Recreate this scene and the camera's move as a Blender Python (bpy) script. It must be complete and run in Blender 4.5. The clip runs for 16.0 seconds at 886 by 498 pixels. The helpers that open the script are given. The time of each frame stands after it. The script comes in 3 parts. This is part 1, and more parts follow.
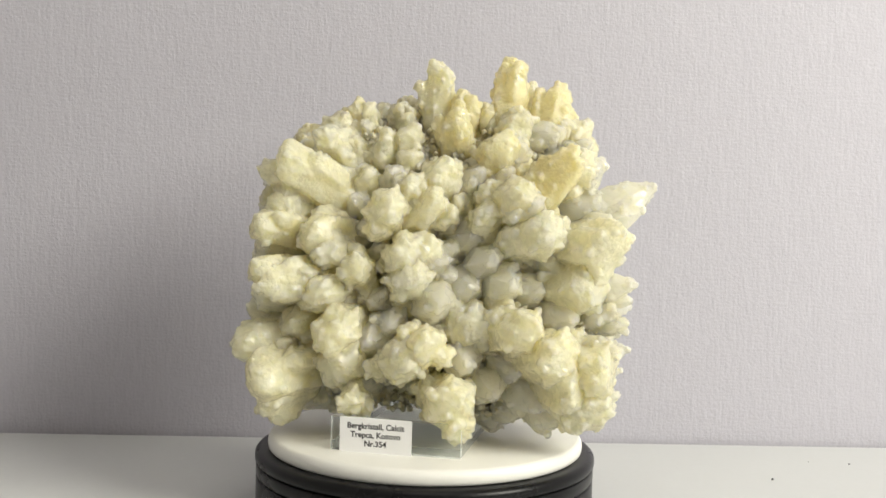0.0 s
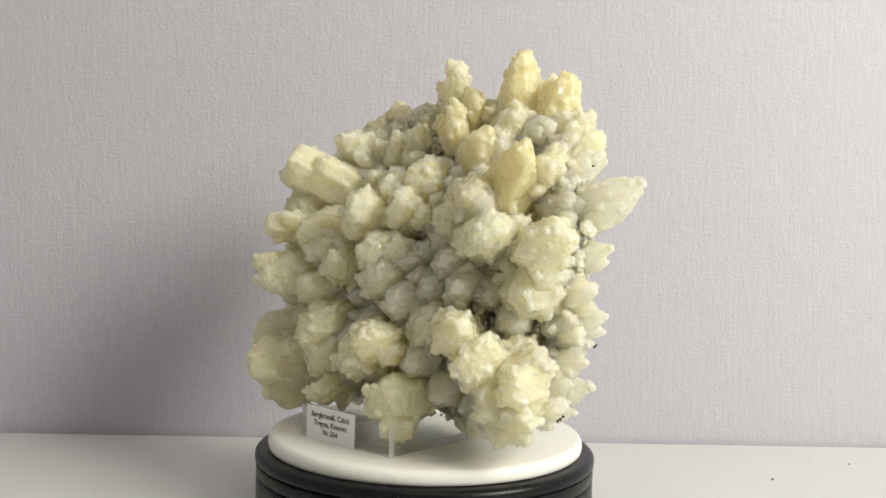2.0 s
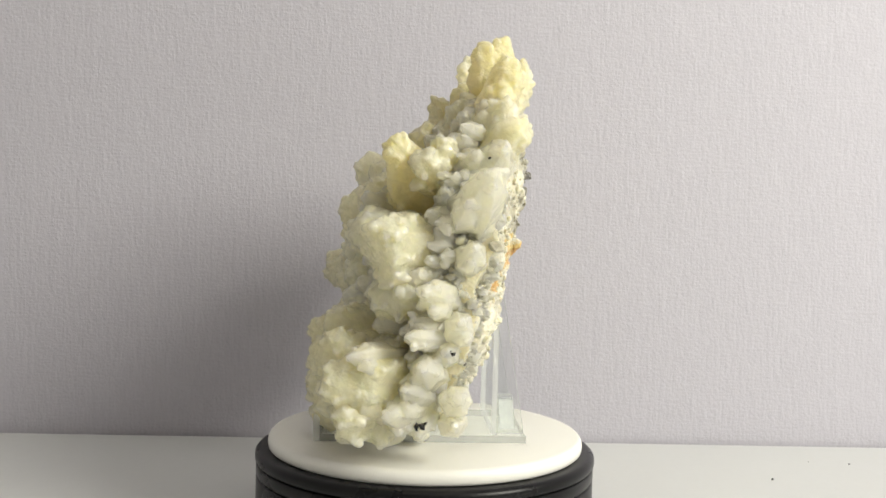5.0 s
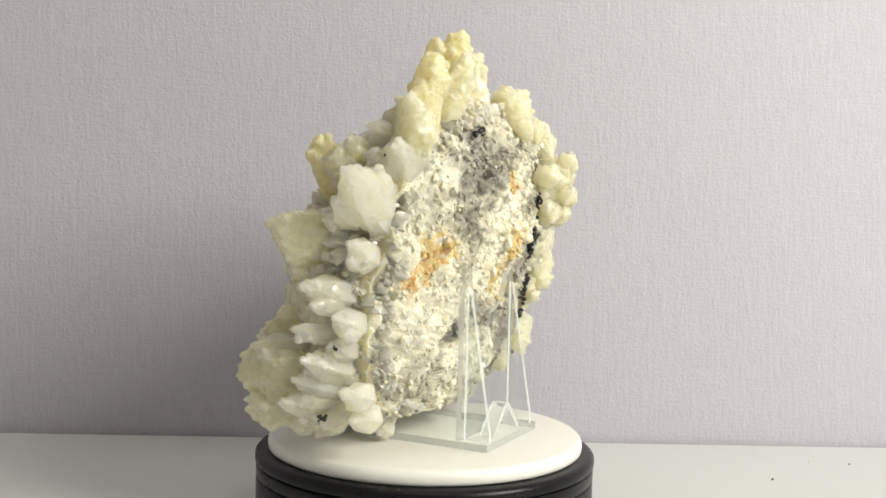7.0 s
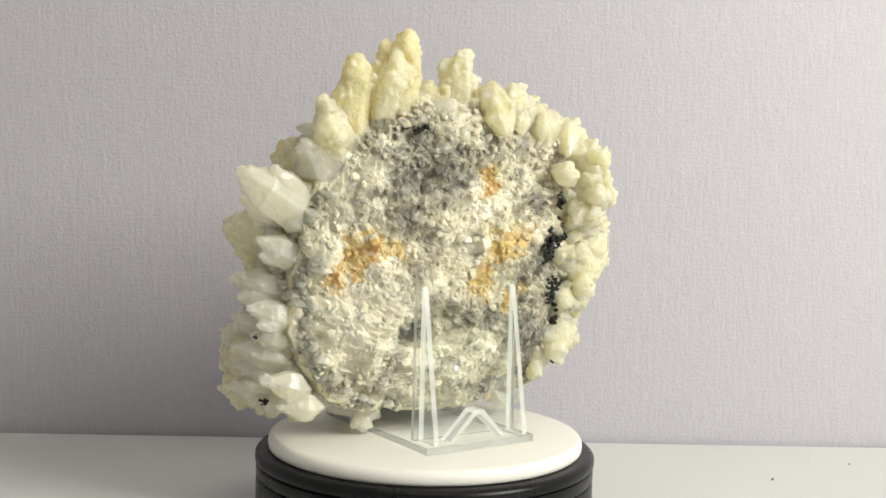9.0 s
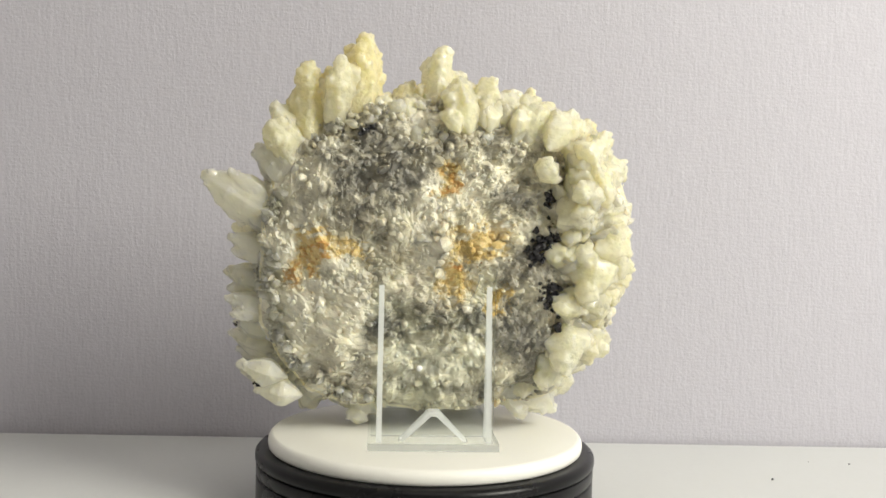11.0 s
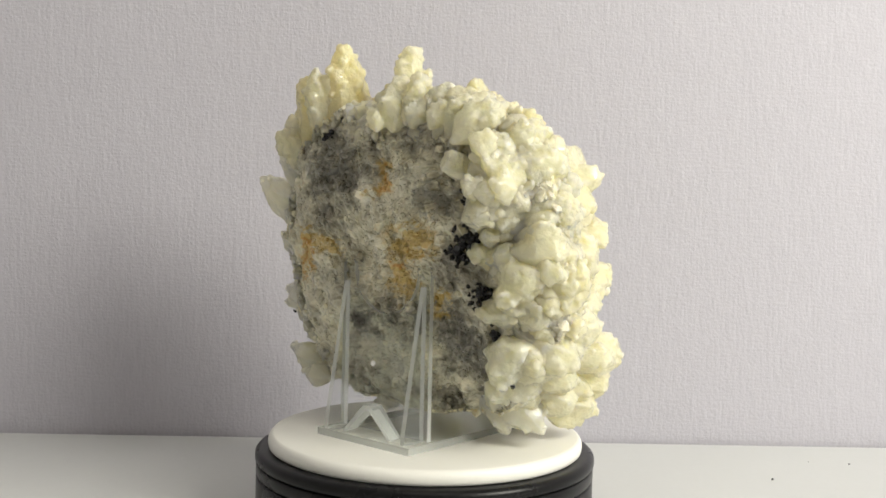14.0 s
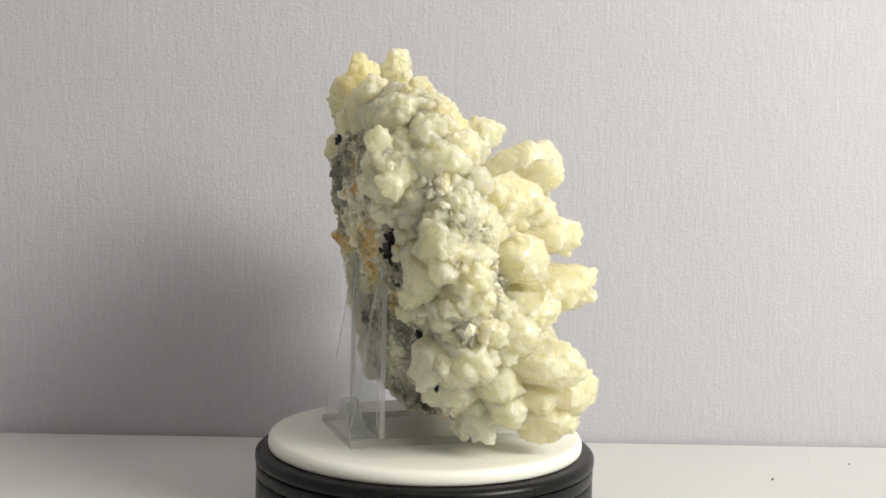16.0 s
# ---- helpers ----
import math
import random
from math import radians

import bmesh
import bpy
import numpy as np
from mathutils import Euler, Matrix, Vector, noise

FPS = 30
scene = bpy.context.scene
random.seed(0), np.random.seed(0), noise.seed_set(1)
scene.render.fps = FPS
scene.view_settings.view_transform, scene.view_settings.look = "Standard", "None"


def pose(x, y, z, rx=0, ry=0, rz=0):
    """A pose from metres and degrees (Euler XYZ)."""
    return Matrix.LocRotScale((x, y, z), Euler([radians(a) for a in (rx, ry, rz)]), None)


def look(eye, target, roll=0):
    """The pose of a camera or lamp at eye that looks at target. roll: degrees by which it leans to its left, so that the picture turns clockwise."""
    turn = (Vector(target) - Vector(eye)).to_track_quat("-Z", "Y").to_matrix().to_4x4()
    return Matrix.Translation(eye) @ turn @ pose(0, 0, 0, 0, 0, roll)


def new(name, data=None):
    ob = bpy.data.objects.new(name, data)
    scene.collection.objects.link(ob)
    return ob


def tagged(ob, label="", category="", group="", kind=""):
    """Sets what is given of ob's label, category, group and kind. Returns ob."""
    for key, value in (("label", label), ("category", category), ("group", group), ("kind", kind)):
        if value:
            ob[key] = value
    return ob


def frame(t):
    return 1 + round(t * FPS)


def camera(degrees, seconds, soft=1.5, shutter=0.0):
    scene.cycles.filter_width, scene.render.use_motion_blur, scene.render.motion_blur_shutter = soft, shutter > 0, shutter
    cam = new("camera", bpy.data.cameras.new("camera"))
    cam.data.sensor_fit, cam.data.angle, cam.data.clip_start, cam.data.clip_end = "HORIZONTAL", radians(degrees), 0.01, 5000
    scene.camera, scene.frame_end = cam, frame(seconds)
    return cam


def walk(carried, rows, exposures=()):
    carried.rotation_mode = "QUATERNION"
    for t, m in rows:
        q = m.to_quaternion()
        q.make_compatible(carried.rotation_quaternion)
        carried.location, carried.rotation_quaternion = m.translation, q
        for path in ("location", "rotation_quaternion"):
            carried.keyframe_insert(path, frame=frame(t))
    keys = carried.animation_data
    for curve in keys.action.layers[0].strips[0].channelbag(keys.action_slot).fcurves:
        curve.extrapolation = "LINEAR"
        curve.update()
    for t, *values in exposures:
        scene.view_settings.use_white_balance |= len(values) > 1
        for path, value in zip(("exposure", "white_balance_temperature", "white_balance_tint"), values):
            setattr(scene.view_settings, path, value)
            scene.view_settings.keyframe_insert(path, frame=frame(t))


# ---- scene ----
# the turntable's axis is the z axis
EYE, AIM = (-0.0538, -0.5616, 0.1325), (0.0072, -0.0053, 0.1123)
cam = camera(50.0, 16.0, soft=1.6)
walk(cam, [(0.0, look(EYE, AIM, 1.414)), (16.0, look(EYE, AIM, 1.414))])
TURN = -14.881  # degrees a second

# ---- world and lights ----
TABLE = -0.045
PLATE = 0.004  # the top of the platter
ROOM = pose(0.0315, 0.1805, 0, 0, 0, -4.4)  # x along the back wall, y into it
world = bpy.data.worlds.new("world")
scene.world = world
world.use_nodes = True
sky = world.node_tree.nodes.new("ShaderNodeTexSky")
sky.sky_type, sky.sun_disc = "NISHITA", False
sky.sun_elevation, sky.sun_rotation = radians(40), radians(120)
world.node_tree.links.new(sky.outputs[0], world.node_tree.nodes["Background"].inputs[0])
world.node_tree.nodes["Background"].inputs[1].default_value = 0.05
scene.view_settings.exposure = 0.0


def area(name, m, sx, sy, watts, colour):
    lamp = bpy.data.lights.new(name, "AREA")
    lamp.shape, lamp.size, lamp.size_y, lamp.energy, lamp.color = "RECTANGLE", sx, sy, watts, colour
    ob = new(name, lamp)
    ob.matrix_world = m
    return ob


area("window_daylight", ROOM @ look((1.09, -1.0, 0.825), (0.0, -0.2, 0.08)), 0.6, 0.75, 28, (0.99, 0.962, 0.84))
area("ceiling_light_glow", ROOM @ look((0.1, -0.75, 1.57), (0.1, -0.75, 0)), 0.5, 0.5, 3.2, (1.0, 0.95, 0.83))


# ---- materials ----
def mat(name, rough=0.5, metal=0.0):
    m = bpy.data.materials.new(name)
    m.use_nodes = True
    b = m.node_tree.nodes["Principled BSDF"]
    b.inputs["Roughness"].default_value, b.inputs["Metallic"].default_value = rough, metal
    return m, m.node_tree, b


def node(tree, kind, **values):
    n = tree.nodes.new(kind)
    for key, value in values.items():
        n.inputs[key.replace("_", " ")].default_value = value
    return n


def coords(tree, scale=(1, 1, 1)):
    c = tree.nodes.new("ShaderNodeTexCoord")
    m = node(tree, "ShaderNodeMapping", Scale=scale)
    tree.links.new(c.outputs["Object"], m.inputs["Vector"])
    return m.outputs[0]


def noise_node(tree, vec, scale, detail=4.0, rough=0.55):
    n = node(tree, "ShaderNodeTexNoise", Scale=scale, Detail=detail, Roughness=rough)
    tree.links.new(vec, n.inputs["Vector"])
    return n.outputs["Fac"]


def ramp(tree, fac, *stops):
    n = tree.nodes.new("ShaderNodeValToRGB")
    while len(n.color_ramp.elements) < len(stops):
        n.color_ramp.elements.new(0.5)
    for e, (at, c) in zip(n.color_ramp.elements, stops):
        e.position, e.color = at, (*c, 1) if len(c) == 3 else c
    tree.links.new(fac, n.inputs[0])
    return n.outputs[0]


def mix(tree, fac, a, b):
    n = tree.nodes.new("ShaderNodeMix")
    n.data_type = "RGBA"
    for value, socket in ((fac, n.inputs[0]), (a, n.inputs[6]), (b, n.inputs[7])):
        if isinstance(value, (int, float)):
            socket.default_value = value
        elif isinstance(value, tuple):
            socket.default_value = (*value, 1)
        else:
            tree.links.new(value, socket)
    return n.outputs[2]


def arith(tree, op, a, b=0.0):
    n = tree.nodes.new("ShaderNodeMath")
    n.operation = op
    for value, socket in ((a, n.inputs[0]), (b, n.inputs[1])):
        if isinstance(value, (int, float)):
            socket.default_value = value
        else:
            tree.links.new(value, socket)
    return n.outputs[0]


def bump(tree, b, height, distance, strength=1.0):
    n = node(tree, "ShaderNodeBump", Strength=strength, Distance=distance)
    tree.links.new(height, n.inputs["Height"])
    tree.links.new(n.outputs[0], b.inputs["Normal"])


def wallpaper():
    m, t, b = mat("wallpaper", 0.75)
    fibre = noise_node(t, coords(t, (330, 330, 60)), 1.0, 3.0, 0.6)
    weave = noise_node(t, coords(t, (420, 420, 420)), 1.0, 2.0, 0.5)
    cross = noise_node(t, coords(t, (60, 60, 520)), 1.0, 2.0, 0.5)
    slub = noise_node(t, coords(t, (150, 150, 26)), 1.0, 5.0, 0.65)
    h = arith(t, "ADD", arith(t, "MULTIPLY", fibre, 0.5), arith(t, "MULTIPLY", weave, 0.45))
    h = arith(t, "ADD", h, arith(t, "MULTIPLY", cross, 0.2))
    h = arith(t, "ADD", h, arith(t, "MULTIPLY", slub, 0.4))
    blotch = noise_node(t, coords(t, (5, 5, 5)), 1.0, 3.0)
    c = ramp(t, h, (0.45, (0.45, 0.438, 0.498)), (1.05, (0.53, 0.518, 0.578)))
    t.links.new(mix(t, arith(t, "MULTIPLY", blotch, 0.25), c, (0.485, 0.473, 0.53)), b.inputs["Base Color"])
    bump(t, b, h, 0.0011, 0.9)
    return m


def plain(name, colour, rough, grain=200, spread=0.06, relief=0.0002):
    m, t, b = mat(name, rough)
    v = coords(t)
    n1, n2 = noise_node(t, v, grain), noise_node(t, v, grain * 0.06)
    f = arith(t, "ADD", arith(t, "MULTIPLY", n1, 0.5), arith(t, "MULTIPLY", n2, 0.5))
    low, high = (tuple(min(1, k * s) for k in colour) for s in (1 - spread, 1 + spread))
    t.links.new(ramp(t, f, (0.3, low), (0.7, high)), b.inputs["Base Color"])
    t.links.new(ramp(t, n2, (0.3, (rough * 0.85,) * 3), (0.7, (min(1, rough * 1.15),) * 3)), b.inputs["Roughness"])
    if relief:
        bump(t, b, n1, relief, 0.5)
    return m


def acrylic():
    m, t, b = mat("clear_acrylic", 0.025)
    b.inputs["Base Color"].default_value = (0.95, 0.97, 0.96, 1)
    b.inputs["Transmission Weight"].default_value, b.inputs["IOR"].default_value = 1.0, 1.42
    clear = t.nodes.new("ShaderNodeBsdfTransparent")
    clear.inputs[0].default_value = (0.97, 0.98, 0.975, 1)
    both = t.nodes.new("ShaderNodeMixShader")
    both.inputs[0].default_value = 0.12
    t.links.new(clear.outputs[0], both.inputs[1])
    t.links.new(b.outputs[0], both.inputs[2])
    t.links.new(both.outputs[0], t.nodes["Material Output"].inputs[0])
    return m


def calcite(name, cream, pale, rough=0.3, depth=0.012, clear=0.25, through_light=0.3, sugar=1.0):
    """Cloudy translucent crystal, cream where the crust is thick, greyer where it is clear."""
    m, t, b = mat(name, rough)
    v = coords(t)
    patches, grain, fine = noise_node(t, v, 30, 3.0), noise_node(t, v, 240, 4.0), noise_node(t, v, 800, 2.0)
    info = t.nodes.new("ShaderNodeObjectInfo")
    f = arith(t, "ADD", arith(t, "MULTIPLY", patches, 0.9), arith(t, "MULTIPLY", grain, 0.2))
    f = arith(t, "ADD", f, arith(t, "MULTIPLY", info.outputs["Random"], 0.4))
    colour = ramp(t, f, (0.35, pale), (1.0, cream))
    t.links.new(colour, b.inputs["Base Color"])
    b.inputs["Subsurface Weight"].default_value = 1.0
    b.inputs["Subsurface Radius"].default_value = (1.0, 0.95, 0.72)
    b.inputs["Subsurface Scale"].default_value = depth
    b.inputs["IOR"].default_value = 1.5
    t.links.new(ramp(t, patches, (0.38, (clear * 1.5,) * 3), (0.66, (clear * 0.3,) * 3)), b.inputs["Transmission Weight"])
    t.links.new(ramp(t, grain, (0.35, (rough * 0.6,) * 3), (0.65, (rough * 1.25,) * 3)), b.inputs["Roughness"])
    b.inputs["Coat Weight"].default_value, b.inputs["Coat Roughness"].default_value = 0.6, 0.08
    if through_light:
        glow = t.nodes.new("ShaderNodeBsdfTranslucent")
        t.links.new(colour, glow.inputs[0])
        both = t.nodes.new("ShaderNodeMixShader")
        both.inputs[0].default_value = through_light
        t.links.new(b.outputs[0], both.inputs[1])
        t.links.new(glow.outputs[0], both.inputs[2])
        t.links.new(both.outputs[0], t.nodes["Material Output"].inputs[0])
    # patches of small grown grains, with smoother faces between them
    cells = node(t, "ShaderNodeTexVoronoi", Scale=430.0, Randomness=1.0)
    small = node(t, "ShaderNodeTexVoronoi", Scale=900.0, Randomness=1.0)
    for n in (cells, small):
        t.links.new(v, n.inputs["Vector"])
    grown = arith(t, "SUBTRACT", 1.0, arith(t, "ADD", cells.outputs["Distance"], arith(t, "MULTIPLY", small.outputs["Distance"], 0.4)))
    cover = ramp(t, noise_node(t, v, 85, 2.0), (0.42, (0.15,) * 3), (0.56, (1, 1, 1)))
    relief = arith(t, "MULTIPLY", arith(t, "MULTIPLY", grown, cover), 1.6 * sugar)
    bump(t, b, arith(t, "ADD", arith(t, "ADD", relief, grain), arith(t, "MULTIPLY", fine, 0.3)), 0.0010, 0.55)
    return m


def edge_tone(name, colour):
    m, t, b = mat(name, 0.25)
    b.inputs["Base Color"].default_value = (*colour, 1)
    b.inputs["Transmission Weight"].default_value, b.inputs["IOR"].default_value = 0.3, 1.49
    clear = t.nodes.new("ShaderNodeBsdfTransparent")
    both = t.nodes.new("ShaderNodeMixShader")
    both.inputs[0].default_value = 0.65
    t.links.new(clear.outputs[0], both.inputs[1])
    t.links.new(b.outputs[0], both.inputs[2])
    t.links.new(both.outputs[0], t.nodes["Material Output"].inputs[0])
    return m


WALL = wallpaper()
PAINT = plain("wall_paint", (0.74, 0.73, 0.72), 0.8, 60)
TABLE_TOP = plain("white_table_laminate", (0.63, 0.642, 0.645), 0.45, 300, 0.02, 0.0001)
PLATTER = plain("white_platter_plastic", (0.80, 0.795, 0.755), 0.5, 500, 0.015, 0.00006)
BLACK = plain("black_plastic", (0.007, 0.007, 0.008), 0.3, 600, 0.1, 0.00006)
FLOOR = plain("floor_boards", (0.35, 0.25, 0.17), 0.5, 30, 0.15)
CARD = plain("white_card", (0.9, 0.9, 0.9), 0.6, 700, 0.015, 0.00004)
INK = plain("black_ink", (0.015, 0.015, 0.018), 0.5, 700, 0.1, 0)
ACRYLIC = acrylic()
# near-white colour stands in for light caught along the polished edges
EDGE = edge_tone("acrylic_edge_highlight", (0.82, 0.85, 0.84))
BASE_EDGE = edge_tone("thick_acrylic_edge", (0.42, 0.44, 0.43))
BLACK.node_tree.nodes["Principled BSDF"].inputs["Specular IOR Level"].default_value = 0.2
CREAM = calcite("cream_calcite", (0.96, 0.90, 0.66), (0.95, 0.92, 0.75), 0.27, 0.009, 0.06, 0.37, 0.85)
YELLOW = calcite("yellow_calcite", (0.955, 0.865, 0.55), (0.955, 0.895, 0.66), 0.3, 0.008, 0.04, 0.38)
PALE = calcite("pale_quartz", (0.965, 0.94, 0.80), (0.95, 0.94, 0.83), 0.18, 0.011, 0.2, 0.40, 0.3)
BED = calcite("pale_crystal_bed", (0.90, 0.83, 0.58), (0.86, 0.81, 0.62), 0.35, 0.006, 0.0, 0.25)
ORE = plain("black_sphalerite", (0.02, 0.019, 0.022), 0.25, 400, 0.5, 0.0005)


def stone(name, grains):
    """Grey and white rock, with rust where iron weathered out and smoky grey patches."""
    m, t, b = mat(name, 0.5)
    v = coords(t)
    big, mid, fine = noise_node(t, v, 34, 6.0, 0.62), noise_node(t, v, 130, 4.0, 0.65), noise_node(t, v, 520, 3.0)
    f = arith(t, "ADD", arith(t, "MULTIPLY", big, 0.9), arith(t, "MULTIPLY", mid, 0.2))
    if grains:
        geo = t.nodes.new("ShaderNodeNewGeometry")
        f = arith(t, "ADD", f, arith(t, "MULTIPLY", geo.outputs["Random Per Island"], 0.11))
    else:
        f = arith(t, "ADD", f, 0.05)
    c = ramp(t, f, (0.41, (0.12, 0.113, 0.095)), (0.52, (0.34, 0.32, 0.255)), (0.62, (0.62, 0.59, 0.46)), (0.74, (0.88, 0.84, 0.68)))
    wobble = arith(t, "MULTIPLY", arith(t, "SUBTRACT", noise_node(t, v, 90, 4.0, 0.7), 0.5), 0.045)
    sway = arith(t, "MULTIPLY", arith(t, "SUBTRACT", noise_node(t, coords(t, (0.7, 0.7, 1.3)), 110, 4.0, 0.7), 0.5), 0.045)

    def patch(x, z, rx, rz):
        sep = t.nodes.new("ShaderNodeSeparateXYZ")
        t.links.new(v, sep.inputs[0])
        dx = arith(t, "DIVIDE", arith(t, "ADD", arith(t, "SUBTRACT", sep.outputs[0], x), wobble), rx)
        dz = arith(t, "DIVIDE", arith(t, "SUBTRACT", arith(t, "SUBTRACT", sep.outputs[2], z), sway), rz)
        d = arith(t, "SQRT", arith(t, "ADD", arith(t, "MULTIPLY", dx, dx), arith(t, "MULTIPLY", dz, dz)))
        return ramp(t, d, (0.45, (1, 1, 1)), (1.1, (0, 0, 0)))

    def tint(c, places, colour, strength):
        for place in places:
            c = mix(t, arith(t, "MULTIPLY", patch(*place), strength), c, colour)
        return c

    # pale quartz, then smoky quartz, cream calcite and the rust of weathered iron
    c = tint(c, ((0.067, 0.055, 0.034, 0.030), (0.010, 0.048, 0.040, 0.018), (0.085, 0.100, 0.022, 0.075), (0.055, 0.085, 0.022, 0.024), (0.0, 0.192, 0.085, 0.017)), (0.84, 0.81, 0.67), 0.5)
    c = tint(c, ((0.046, 0.155, 0.036, 0.022), (0.048, 0.178, 0.012, 0.010), (-0.027, 0.140, 0.018, 0.013), (-0.040, 0.066, 0.020, 0.026), (-0.052, 0.036, 0.014, 0.016), (-0.012, 0.074, 0.014, 0.010), (0.099, 0.055, 0.010, 0.013), (0.036, 0.070, 0.012, 0.008)), (0.12, 0.118, 0.11), 0.75)
    c = tint(c, ((0.018, 0.138, 0.009, 0.024), (0.014, 0.112, 0.014, 0.012), (-0.088, 0.125, 0.022, 0.09), (-0.055, 0.180, 0.036, 0.020), (0.063, 0.106, 0.010, 0.010)), (0.86, 0.82, 0.68), 0.7)
    c = tint(c, ((0.079, 0.104, 0.008, 0.018), (0.071, 0.117, 0.014, 0.007), (0.056, 0.111, 0.012, 0.006), (-0.010, 0.118, 0.022, 0.010), (0.001, 0.097, 0.011, 0.016), (0.009, 0.151, 0.008, 0.012), (-0.025, 0.085, 0.009, 0.008), (-0.046, 0.016, 0.012, 0.006)), (0.60, 0.41, 0.09), 0.72)
    c = tint(c, ((0.080, 0.098, 0.004, 0.008), (0.076, 0.112, 0.005, 0.005), (0.008, 0.149, 0.005, 0.006), (-0.002, 0.104, 0.006, 0.005)), (0.52, 0.23, 0.04), 0.65)
    c = mix(t, ramp(t, noise_node(t, v, 60, 5.0, 0.65), (0.50, (0, 0, 0)), (0.75, (0.3,) * 3)), c, (0.62, 0.55, 0.34))
    t.links.new(c, b.inputs["Base Color"])
    b.inputs["Subsurface Weight"].default_value = 0.7
    b.inputs["Subsurface Radius"].default_value = (1.0, 0.9, 0.7)
    b.inputs["Subsurface Scale"].default_value = 0.0025
    t.links.new(ramp(t, mid, (0.4, (0.16,) * 3), (0.65, (0.5,) * 3)), b.inputs["Roughness"])
    bump(t, b, arith(t, "ADD", mid, arith(t, "MULTIPLY", fine, 0.35)), 0.0016, 0.6)
    return m


MATRIX, DRUSE = stone("grey_matrix", False), stone("quartz_druse", True)


# ---- mesh helpers ----
def mesh(name, verts, faces, material, parent=None, label="", smooth=False):
    me = bpy.data.meshes.new(name)
    me.from_pydata([tuple(v) for v in verts], [], faces)
    me.materials.append(material)
    if smooth:
        me.polygons.foreach_set("use_smooth", [True] * len(me.polygons))
    ob = new(name, me)
    ob.parent = parent
    return tagged(ob, label)


def part(name, bm, material, parent=None, label="", smooth=False):
    me = bpy.data.meshes.new(name)
    bmesh.ops.recalc_face_normals(bm, faces=bm.faces)
    bm.to_mesh(me)
    bm.free()
    me.materials.append(material)
    if smooth:
        me.polygons.foreach_set("use_smooth", [True] * len(me.polygons))
    ob = new(name, me)
    ob.parent = parent
    return tagged(ob, label)


def box(x0, x1, y0, y1, z0, z1, bevel=0.0, bm=None, m=None):
    bm = bm or bmesh.new()
    corners = [Vector((x, y, z)) for z in (z0, z1) for x, y in ((x0, y0), (x1, y0), (x1, y1), (x0, y1))]
    vs = [bm.verts.new(m @ c if m else c) for c in corners]
    for q in ((3, 2, 1, 0), (4, 5, 6, 7), (0, 1, 5, 4), (1, 2, 6, 5), (2, 3, 7, 6), (3, 0, 4, 7)):
        bm.faces.new([vs[i] for i in q])
    if bevel:
        bmesh.ops.bevel(bm, geom=list(bm.edges), offset=bevel, segments=2, affect="EDGES", clamp_overlap=True)
    return bm


def slab(outline, y0, y1, bevel=0.0, m=None):
    """A plate with an outline in x, z, from y0 to y1."""
    bm = bmesh.new()
    a = [bm.verts.new((m or Matrix()) @ Vector((x, y0, z))) for x, z in outline]
    b = [bm.verts.new((m or Matrix()) @ Vector((x, y1, z))) for x, z in outline]
    bm.faces.new(a)
    bm.faces.new(b[::-1])
    for i in range(len(a)):
        j = (i + 1) % len(a)
        bm.faces.new((a[i], b[i], b[j], a[j]))
    if bevel:
        bmesh.ops.bevel(bm, geom=list(bm.edges), offset=bevel, segments=2, affect="EDGES", clamp_overlap=True)
    return bm


def lathe(profile, n=160):
    bm = bmesh.new()
    rings = []
    for r, z in profile:
        rings.append([bm.verts.new((r * math.cos(2 * math.pi * i / n), r * math.sin(2 * math.pi * i / n), z)) for i in range(n)])
    for a, b in zip(rings, rings[1:]):
        for i in range(n):
            j = (i + 1) % n
            bm.faces.new((a[i], a[j], b[j], b[i]))
    bm.faces.new(rings[0])
    bm.faces.new(rings[-1][::-1])
    return bm


# ---- the room ----
def structure(name, bm, material, label):
    ob = part(name, bm, material)
    ob.matrix_world = ROOM
    return tagged(ob, label, kind="structure")


FLOOR_Z, CEIL = TABLE - 0.74, 1.72
structure("wall_north", box(-1.6, 1.1, 0, 0.12, FLOOR_Z, CEIL), WALL, "lilac-grey wallpapered wall with woven relief")
structure("wall_west", box(-1.72, -1.6, -2.6, 0.12, FLOOR_Z, CEIL), PAINT, "plain pale painted wall")
structure("wall_south", box(-1.72, 1.22, -2.72, -2.6, FLOOR_Z, CEIL), PAINT, "plain pale painted wall")
structure("floor", box(-1.72, 1.22, -2.72, 0.12, FLOOR_Z - 0.1, FLOOR_Z), FLOOR, "brown wooden floor")
structure("ceiling", box(-1.72, 1.22, -2.72, 0.12, CEIL, CEIL + 0.1), PAINT, "plain white ceiling")
for name, y0, y1, z0, z1 in (("wall_east_below", -2.6, 0.12, FLOOR_Z, 0.35), ("wall_east_above", -2.6, 0.12, 1.3, CEIL),
                             ("wall_east_far", -0.6, 0.12, 0.35, 1.3), ("wall_east_near", -2.6, -1.4, 0.35, 1.3)):
    structure(name, box(1.1, 1.22, y0, y1, z0, z1), PAINT, "plain pale painted wall beside the window")


def table():
    top = new("table")
    top.matrix_world = ROOM
    tagged(top, "plain white laminate table against the wallpapered wall", "table")
    part("tabletop", box(-1.0, 1.0, -0.85, -0.003, TABLE - 0.028, TABLE, 0.002), TABLE_TOP, top)
    for x in (-0.95, 0.91):
        for y in (-0.8, -0.06):
            part("leg", box(x, x + 0.04, y, y + 0.04, FLOOR_Z, TABLE - 0.028), TABLE_TOP, top)


table()


